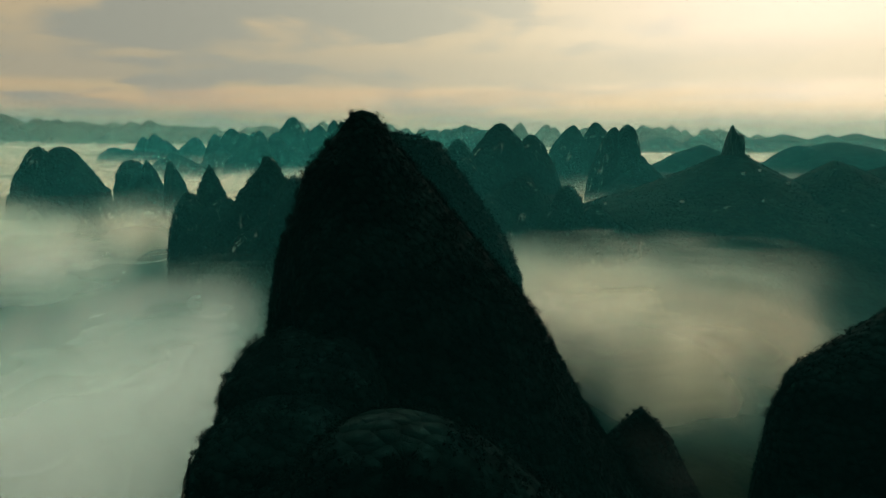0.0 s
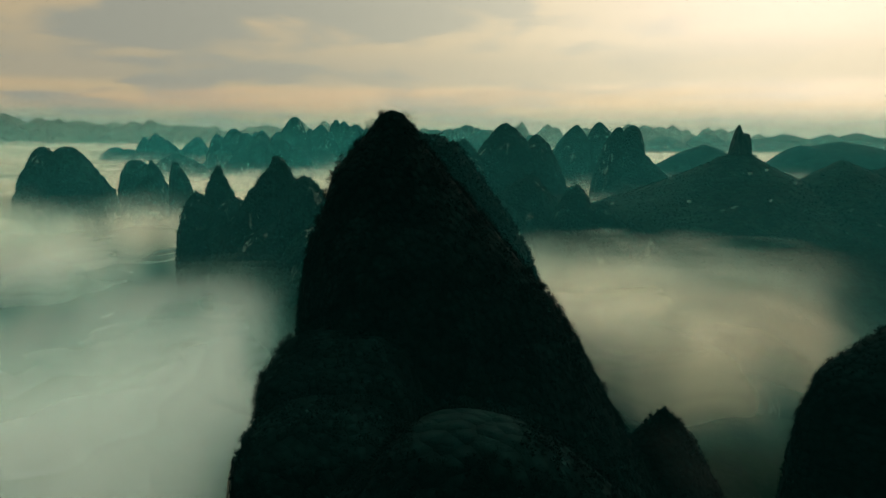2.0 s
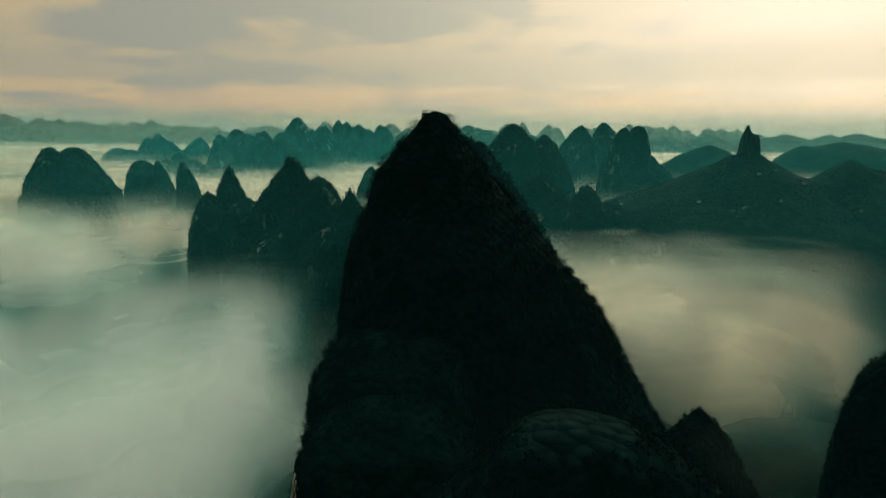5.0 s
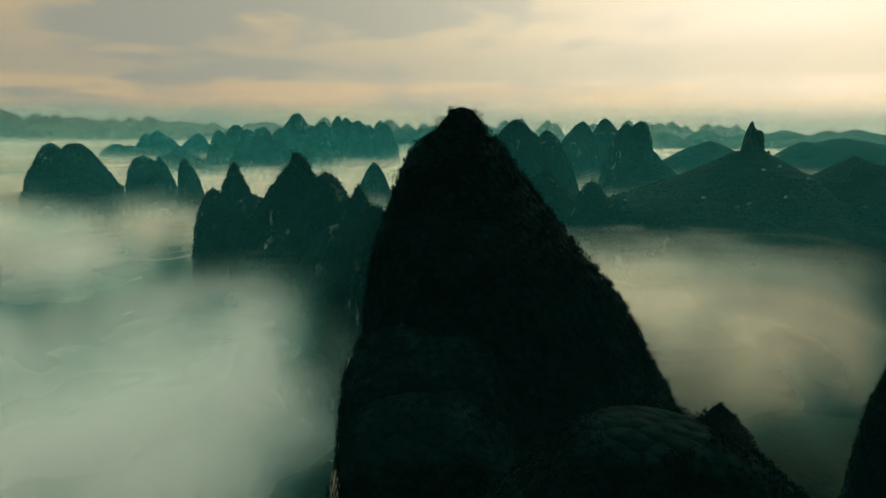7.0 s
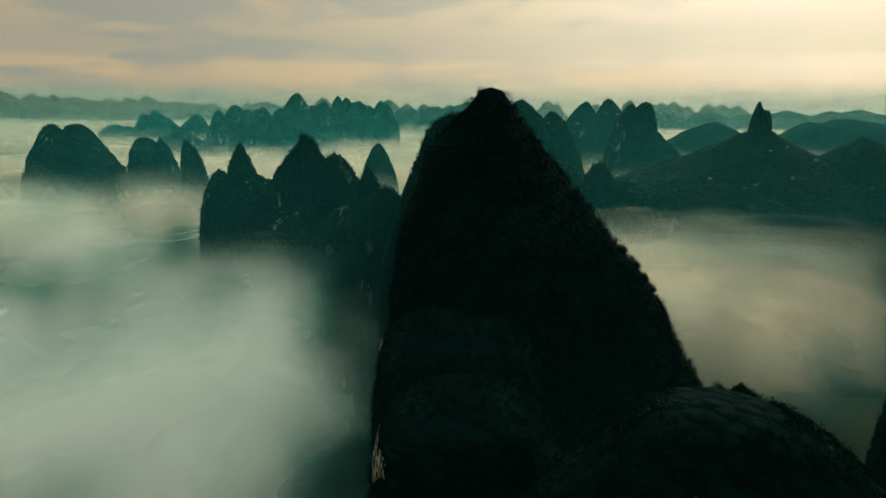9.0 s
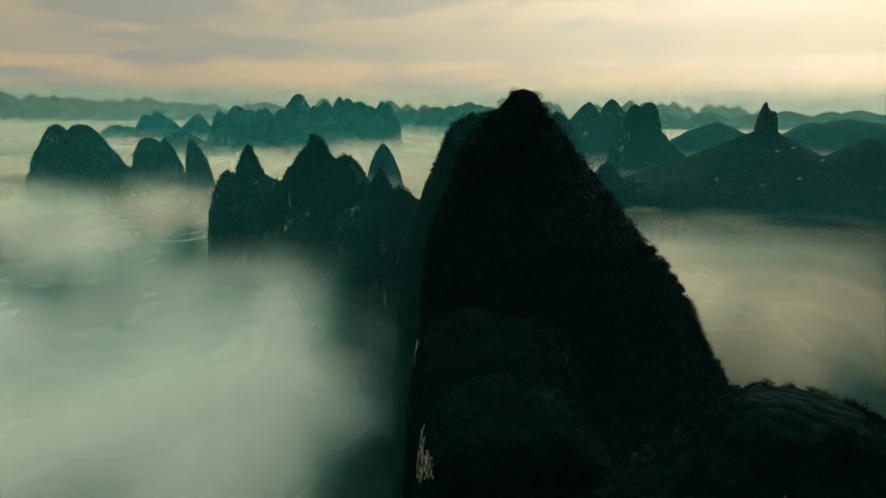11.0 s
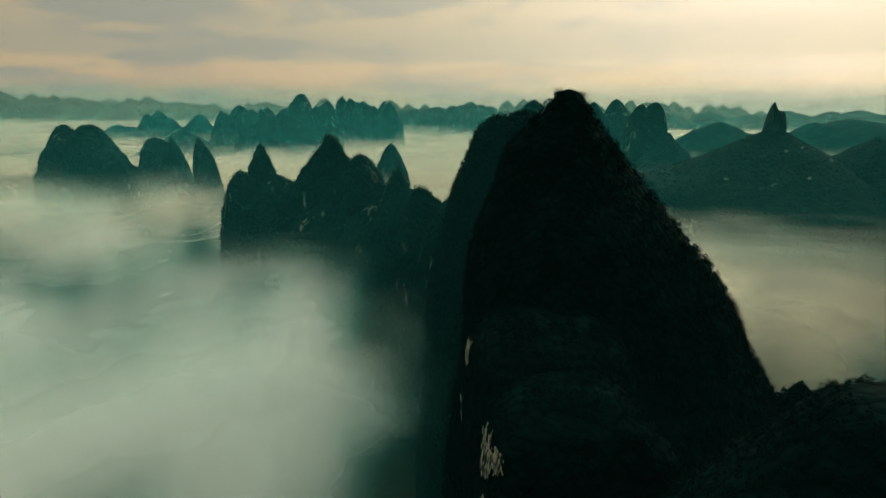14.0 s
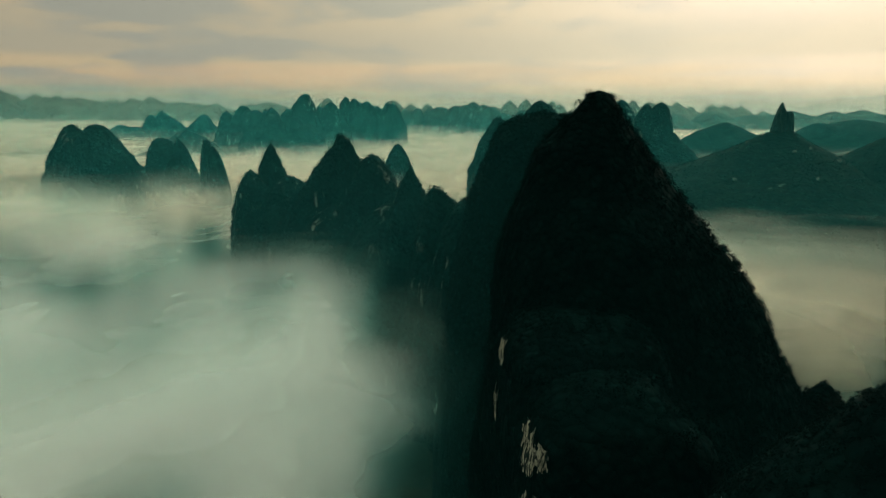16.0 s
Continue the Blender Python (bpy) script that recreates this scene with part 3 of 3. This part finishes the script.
range_of("many_peaked_range", "row of small karst peaks hazy across the fog", [(-934, 218), (-856, 240), (-822, 225), (-791, 223), (-752, 228), (-725, 234), (-672, 226), (-646, 253)], 2480, 60, 62, 21)
range_of("high_dome_range", "hazy karst range with one taller dome", [(-592, 287), (-560, 240), (-504, 254), (-480, 225), (-444, 278), (-408, 270), (-380, 250), (-344, 258), (-310, 240), (-255, 258), (-235, 250)], 2520, 70, 60, 22)
range_of("front_peaks", "lower hazy karst peaks standing before a range", [(-985, 150), (-640, 212), (-585, 205), (-690, 180), (-540, 180)], 2150, 60, 80, 23)
range_of("far_low_range", "long low hazy range on the far side of the fog", [(-205, 212), (-150, 223), (-90, 222), (-22, 230), (60, 238), (110, 240), (165, 259), (215, 242), (260, 231), (324, 200), (420, 215), (520, 205)], 3300, 80, 90, 24)
range_of("island_peak", "wide karst island with knobs at both ends above fog", [(-1386, 213), (-1440, 195), (-1330, 180), (-1562, 146), (-1505, 138), (-1250, 136), (-1300, 120)], 2890, 25, 72, 25)
range_of("islet_peak", "small rounded karst islet far out in fog", [(-1152, 198), (-1185, 170)], 2830, 10, 60, 26)
rng = random.Random(5)
range_of("left_horizon_range", "pale distant mountain range along the horizon", [(-3900 + 150 * i + rng.uniform(-90, 90), 296 + rng.choice((-34, -10, 0, 12, 26)) - 2.5 * i) for i in range(20)], 4500, 60, 210, 27, p=1.5, q=0.8)
range_of("high_horizon_range", "faint high mountain range pale with haze", [(-4400 + 300 * i, 388 - 18 * i + rng.uniform(-10, 10)) for i in range(9)], 4820, 20, 480, 28, p=1.4, q=0.9)
range_of("middle_horizon_range", "pale line of far karst peaks", [(-1000 + 150 * i + rng.uniform(-60, 60), 255 + rng.choice((-30, -12, 0, 14, 30))) for i in range(17)], 4450, 60, 120, 29, p=1.6, q=0.75)
range_of("right_horizon_range", "faint pointed peaks in warm distant haze", [(1500, 230), (1650, 262), (1760, 250), (1860, 265), (1960, 232), (2130, 248), (2230, 240), (2370, 236), (2520, 195)], 4620, 60, 170, 30, p=1.3, q=0.85)
range_of("low_horizon_hills", "low hazy hills on the bright horizon", [(900 + 260 * i, 195 + rng.uniform(-20, 20)) for i in range(12)], 3700, 80, 260, 31, p=1.4, q=0.85)


# the rock pinnacle on its hill
def rock_pinnacle():
    thing = tagged(new("rock_pinnacle"), "dark weathered rock pinnacle with a notch on a hilltop", "rock")
    foot = np.array([434, 848, 216])
    thing.location = foot
    for i, rows in enumerate(([(253.5, 1, 1, 1, 1), (250, 2.6, 2.4, 3, 3), (246, 3.4, 3.6, 4, 4), (242, 4.2, 5, 6, 6), (234, 5.5, 6, 7, 7), (226, 7, 7, 8, 8), (205, 12, 11, 12, 12)],
                              [(241.5, 1.5, 2, 2, 2), (240, 5, 5, 5, 5), (236, 8, 7, 7, 7), (228, 8.5, 8, 9, 9), (205, 11, 12, 12, 12)])):
        dome = Dome((428.5, 437.5)[i], 848, 0, 1, 1, 1, rows=rows, rough=0.12, square=2.6)
        v, f = dome.shell(50, 60, 40.0 + i)
        part = new(("spire", "block")[i], mesh_from("rock", v - foot, f, PINNACLE))
        part.parent = thing


rock_pinnacle()


# small houses among the clearings of the long hill
def farmhouse():
    thing = tagged(new("farmhouse"), "small whitewashed farmhouse with a grey tiled roof on the hillside", "house", "farmhouses on the hill")
    wall_mat, n = material("whitewash")
    where = n.add("ShaderNodeTexCoord").outputs["Object"]
    surface(n, n.mix(n.noise(where, 0.8, 4.0), (0.22, 0.22, 0.20), (0.42, 0.42, 0.38)), 0.85)
    roof_mat, n = material("grey_roof_tiles")
    where = n.add("ShaderNodeTexCoord").outputs["Object"]
    surface(n, n.mix(n.noise(where, 2.0, 4.0), (0.05, 0.055, 0.05), (0.12, 0.12, 0.11)), 0.8)
    bm = bmesh.new()
    bmesh.ops.create_cube(bm, size=1, matrix=Matrix.Translation((0, 0, 0.6)) @ Matrix.Diagonal((7, 4.6, 4.8, 1)))
    me = bpy.data.meshes.new("wall")
    bm.to_mesh(me)
    bm.free()
    me.materials.append(wall_mat)
    wall = new("wall", me)
    wall.parent = thing
    for side in (-1, 1):
        bm = bmesh.new()
        bmesh.ops.create_cube(bm, size=1, matrix=pose(0, side * 1.35, 3.75, -side * 30) @ Matrix.Diagonal((7.8, 3.5, 0.22, 1)))
        me = bpy.data.meshes.new("roof_slope")
        bm.to_mesh(me)
        bm.free()
        me.materials.append(roof_mat)
        slope = new("roof_slope", me)
        slope.parent = thing
    bm = bmesh.new()
    bmesh.ops.create_cube(bm, size=1, matrix=Matrix.Translation((1.2, -2.32, 0.9)) @ Matrix.Diagonal((1.0, 0.08, 2.0, 1)))
    me = bpy.data.meshes.new("door")
    bm.to_mesh(me)
    bm.free()
    me.materials.append(roof_mat)
    door = new("door", me)
    door.parent = thing
    return thing


house = farmhouse()
SPOTS = [(423.5, 796.3, 186.7, 10), (480, 784.5, 174.6, -20), (450.6, 804.8, 190.7, 35), (331.5, 771.3, 151.3, 0), (248.5, 838.8, 139.3, -10), (419, 732.2, 157.0, 50)]
house.matrix_world = pose(*SPOTS[0][:3], 0, 0, SPOTS[0][3]) @ Matrix.Scale(0.62, 4)
for x, y, z, turn in SPOTS[1:]:
    copy_thing(house, pose(x, y, z, 0, 0, turn))


# ---- fog over the valleys ----
def swell(x, y):
    """Distance behind the crest of the long diagonal swell in the open fog."""
    p = np.stack([x, y, x * 0], -1)
    return (y - x - 560) * 0.707 + 22 * value_noise(p, 140, 2, 0.5, 3.0)


def heaps(x, y, spots):
    """Sum of soft round heaps: centre, height, reach across and along."""
    total = x * 0.0
    for gx, gy, amount, wide, deep in spots:
        total = total + amount * np.exp(-((x - gx) / wide) ** 2 / 2 - ((y - gy) / deep) ** 2 / 2)
    return total


RISES = [(-800, 1060, 14, 110, 110), (-655, 1020, -22, 34, 45), (-335, 660, -18, 46, 60), (-440, 880, -16, 40, 60), (-490, 1040, 10, 45, 45),
         (-205, 490, 22, 80, 60), (170, 330, 32, 130, 130), (115, 245, 18, 70, 70), (285, 420, 14, 60, 90), (250, 545, -8, 30, 40), (290, 640, 10, 80, 60)]
GAPS = [(-330, 655, 0.85, 42, 40), (-430, 880, 0.6, 26, 60), (-655, 1015, 0.75, 30, 40), (-100, 445, 0.94, 36, 80), (-86, 260, 0.55, 20, 100), (-285, 345, 0.4, 70, 26),
        (60, 130, 1.0, 110, 110), (-60, 60, 0.8, 110, 110), (84, 212, 0.5, 30, 34), (110, 190, 0.6, 60, 30), (252, 535, 0.8, 20, 34), (215, 575, 0.6, 34, 14), (300, 500, 0.65, 22, 40), (320, 430, 0.55, 26, 30), (160, 470, 0.35, 40, 26)]


def fog_top(x, y):
    p = np.stack([x, y, x * 0], -1)
    calm = np.minimum(1.0, 360 / y)
    top = 104 + 10 * calm * value_noise(p, 300, 1, 0.4, 4.0) + 3.5 * calm * value_noise(p, 120, 2, 0.5, 5.0) + 1.2 * calm * value_noise(p, 52, 1, 0.5, 6.0)
    c = swell(x, y)
    top += smooth(x, 0, -90) * (12 * smooth(c, -260, -10) - 15 * smooth(c, -10, 100) + 8 * smooth(c, 110, 280))
    return top + heaps(x, y, RISES) + 35 * smooth(y, 2300, 4600)


def fog_cover(x, y):
    """How thick the fog lies over the plan, and how far its edges are frayed."""
    p = np.stack([x, y, x * 0], -1)
    right = smooth(x, -20, 60)[..., None]
    # drifting wisps: long down the valley, broad and soft over the open fog
    q = p * ((1 - right) * np.array([1.0, 1.0, 1.0]) + right * np.array([1.5, 0.6, 1.0]))
    q = q + 34 * np.stack([value_noise(p, 110, 2, 0.5, 8.0 + i) for i in range(3)], -1)
    fine = np.minimum(1.0, 500 / y)
    cover = 0.95 + 0.3 * smooth(y, 750, 1150) + 0.45 * right[..., 0] + 0.7 * value_noise(q, 240, 2, 0.5, 6.0) + (1.4 + 0.4 * right[..., 0]) * np.minimum(1, 900 / y) * value_noise(q, 95, 3, 0.5, 7.0) + 0.3 * fine * value_noise(q, 38, 2, 0.5, 5.0)
    cover = cover + heaps(x, y, [(-270, 270, 0.35, 110, 60), (230, 640, 0.4, 90, 70), (215, 420, 0.45, 50, 120), (-205, 480, 0.3, 60, 40), (110, 430, 0.5, 60, 130)])
    c = swell(x, y)
    cover += smooth(x, -40, -140) * (0.22 * smooth(c, -180, -20) * smooth(c, 30, -10) - 0.5 * np.exp(-((c - 62) / 42) ** 2))
    cover = 0.02 + 1.7 * smooth(cover, 0.1, 1.7) ** 1.5
    for gx, gy, cut, across, along in GAPS:
        cover *= 1 - cut * np.exp(-((x - gx) / across) ** 2 / 2 - ((y - gy) / along) ** 2 / 2)
    cover *= 1 - smooth(x, -60, 20) * smooth(y + 25 * value_noise(p, 60, 2, 0.5, 2.0), 322, 226)
    cover *= 1 - 0.92 * smooth(x - 0.45 * y + 40 * value_noise(q, 80, 3, 0.5, 3.0), 40, 130) * smooth(y, 700, 550)
    cover *= 1 - smooth(x + 45 * value_noise(q, 70, 3, 0.5, 4.0), 270, 350) * smooth(y, 1050, 880)
    wisps = smooth(value_noise(q, 110, 3, 0.5, 9.0), -0.30, 0.35)
    fray = value_noise(q, 46, 3, 0.55, 1.0) + 1.4 * value_noise(q, 120, 2, 0.5, 2.0)
    return cover, wisps, fray


def fog_bank():
    rows, cols = 270, 240
    ys = np.geomspace(55, 4950, rows)
    span = np.linspace(-1, 1, cols)
    gy = np.repeat(ys[:, None], cols, 1)
    gx = -40 + span[None] * (gy * 0.98 + 170)
    faces = grid_faces(rows, cols, False)
    top = fog_top(gx, gy)
    cover, wisps, fray = fog_cover(gx, gy)
    near = []
    for dome in DOMES:
        reach = dome.rows[1].max() + dome.rows[2].max() + 120
        some = (abs(gx - dome.x) < reach) & (abs(gy - dome.y) < reach)
        if some.any():
            near.append((dome, some))
    thing = tagged(new("valley_fog"), "sea of soft grey-white morning fog filling the valleys", "fog", kind="stuff")
    for depth, dense in ((46, 0.62), (36, 0.44), (28, 0.34), (21, 0.28), (14, 0.24), (8, 0.20), (2, 0.17), (-4, 0.15), (-10, 0.12), (-16, 0.09), (-23, 0.065), (-31, 0.04)):
        p = np.stack([gx, gy, top - depth], -1)
        p[..., 2] += 2.2 * np.minimum(1.0, 360 / gy) * value_noise(p, 90, 1, 0.5, 0.13 * depth)
        z = p[..., 2]
        amount = cover.copy()
        for dome, some in near:
            gap = dome.clear(gx[some], gy[some], z[some]) + 0.8 * dome.fade * fray[some]
            amount[some] *= smooth(gap, -3, dome.fade * (1.5 if depth > -3 else 0.9)) ** 1.7
        # the upper, thin part of the fog drifts in separate wisps
        lift = np.clip((12 - depth) / 40, 0, 1)
        amount *= 1 - lift + lift * 1.5 * wisps
        amount = 1.3 * np.tanh(amount / 1.3) * dense
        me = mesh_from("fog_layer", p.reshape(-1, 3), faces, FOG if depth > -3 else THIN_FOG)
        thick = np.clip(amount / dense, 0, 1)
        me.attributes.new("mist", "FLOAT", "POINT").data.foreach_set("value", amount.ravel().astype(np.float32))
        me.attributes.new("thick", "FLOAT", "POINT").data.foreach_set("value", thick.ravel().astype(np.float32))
        layer = tagged(new("fog_layer", me), kind="stuff")
        layer.parent = thing
    # billows that stand up against the feet of the rocks: place, height of the top, half width, density, foot
    for i, (x, y, high, wide, dense, low) in enumerate(BILLOWS):
        for k in range(4):
            xs, zs = np.linspace(-2.2, 2.2, 60) * wide + x, np.linspace(55, high + 28, 26)
            bx, bz = np.meshgrid(xs, zs)
            p = np.stack([bx, bx * 0 + y + (k - 1.5) * 0.22 * wide, bz], -1)
            p[..., 1] += 0.2 * wide * value_noise(p, wide, 2, 0.5, i + 0.3)
            lump = value_noise(p, 0.55 * wide, 3, 0.5, i + 0.1 * k)
            crest = high - 34 * ((bx - x) / (1.6 * wide)) ** 2 + 16 * lump - 3 * k
            amount = dense * np.exp(-((bx - x) / wide) ** 2) * smooth(crest - bz, -10, 24) ** 1.4 * (0.75 + 0.6 * value_noise(p, 0.4 * wide, 3, 0.5, i + 0.2 * k))
            amount *= smooth(bz, low, low + 30)
            for dome in DOMES:
                if abs(dome.x - x) < 400 and abs(dome.y - y) < 300:
                    amount *= smooth(dome.clear(p[..., 0], p[..., 1], bz), -1, 14)
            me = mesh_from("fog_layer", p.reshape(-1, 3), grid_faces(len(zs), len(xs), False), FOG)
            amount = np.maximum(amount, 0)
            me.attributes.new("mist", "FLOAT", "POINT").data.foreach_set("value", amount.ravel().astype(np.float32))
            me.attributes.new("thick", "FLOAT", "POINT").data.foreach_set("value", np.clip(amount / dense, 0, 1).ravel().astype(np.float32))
            layer = tagged(new("fog_layer", me), kind="stuff")
            layer.parent = thing


BILLOWS = [(-205, 490, 136, 62, 0.40, 55), (-285, 560, 108, 40, 0.30, 55), (-112, 512, 164, 13, 0.30, 120), (-700, 1010, 128, 70, 0.38, 55), (-590, 1080, 124, 50, 0.34, 55),
           (-800, 1035, 136, 70, 0.45, 55), (-480, 990, 124, 46, 0.36, 55), (-148, 1000, 138, 46, 0.35, 55), (150, 600, 120, 90, 0.28, 55), (240, 560, 112, 60, 0.22, 55),
           (84, 186, 152, 40, 0.10, 120), (30, 214, 152, 26, 0.16, 124), (128, 214, 152, 30, 0.18, 124), (150, 268, 142, 40, 0.30, 114), (60, 300, 160, 32, 0.32, 114), (112, 330, 136, 50, 0.30, 92), (190, 420, 132, 60, 0.30, 70), (215, 350, 138, 36, 0.26, 80), (-335, 596, 90, 40, 0.25, 45), (110, 660, 120, 60, 0.25, 60)]
fog_bank()


def morning_haze():
    thing = tagged(new("morning_haze"), "thin blue-green morning haze between the mountains", "haze", kind="stuff")
    # the two nearest sheets are added to lift the near slopes' darkest tones
    for y, dense in ((26, 0.012), (104, 0.006), (224, 0.030), (258, 0.030), (365, 0.022), (460, 0.024), (640, 0.026), (780, 0.026), (960, 0.032), (1160, 0.034), (1340, 0.034), (1480, 0.034), (1680, 0.036), (1950, 0.040), (2300, 0.044), (2750, 0.060), (3100, 0.090), (3500, 0.110), (4150, 0.30), (4720, 0.34)):
        xs = np.linspace(-1.05, 1.05, 60) * (y + 150) - 40
        zs = np.r_[np.linspace(-20, 420, 24), np.linspace(450, 1000, 8)]
        gx, gz = np.meshgrid(xs, zs)
        p = np.stack([gx, gx * 0 + y, gz], -1)
        p[..., 1] += 12 * value_noise(p, 200, 2, 0.5, y * 0.01)
        amount = dense * (1 - smooth(gz, 170 + 0.01 * y, 300 + 0.03 * y))
        me = mesh_from("haze_layer", p.reshape(-1, 3), grid_faces(len(zs), len(xs), False), FAR_HAZE if y > 2900 else HAZE)
        me.attributes.new("mist", "FLOAT", "POINT").data.foreach_set("value", amount.ravel().astype(np.float32))
        layer = tagged(new("haze_layer", me), kind="stuff")
        layer.parent = thing


morning_haze()
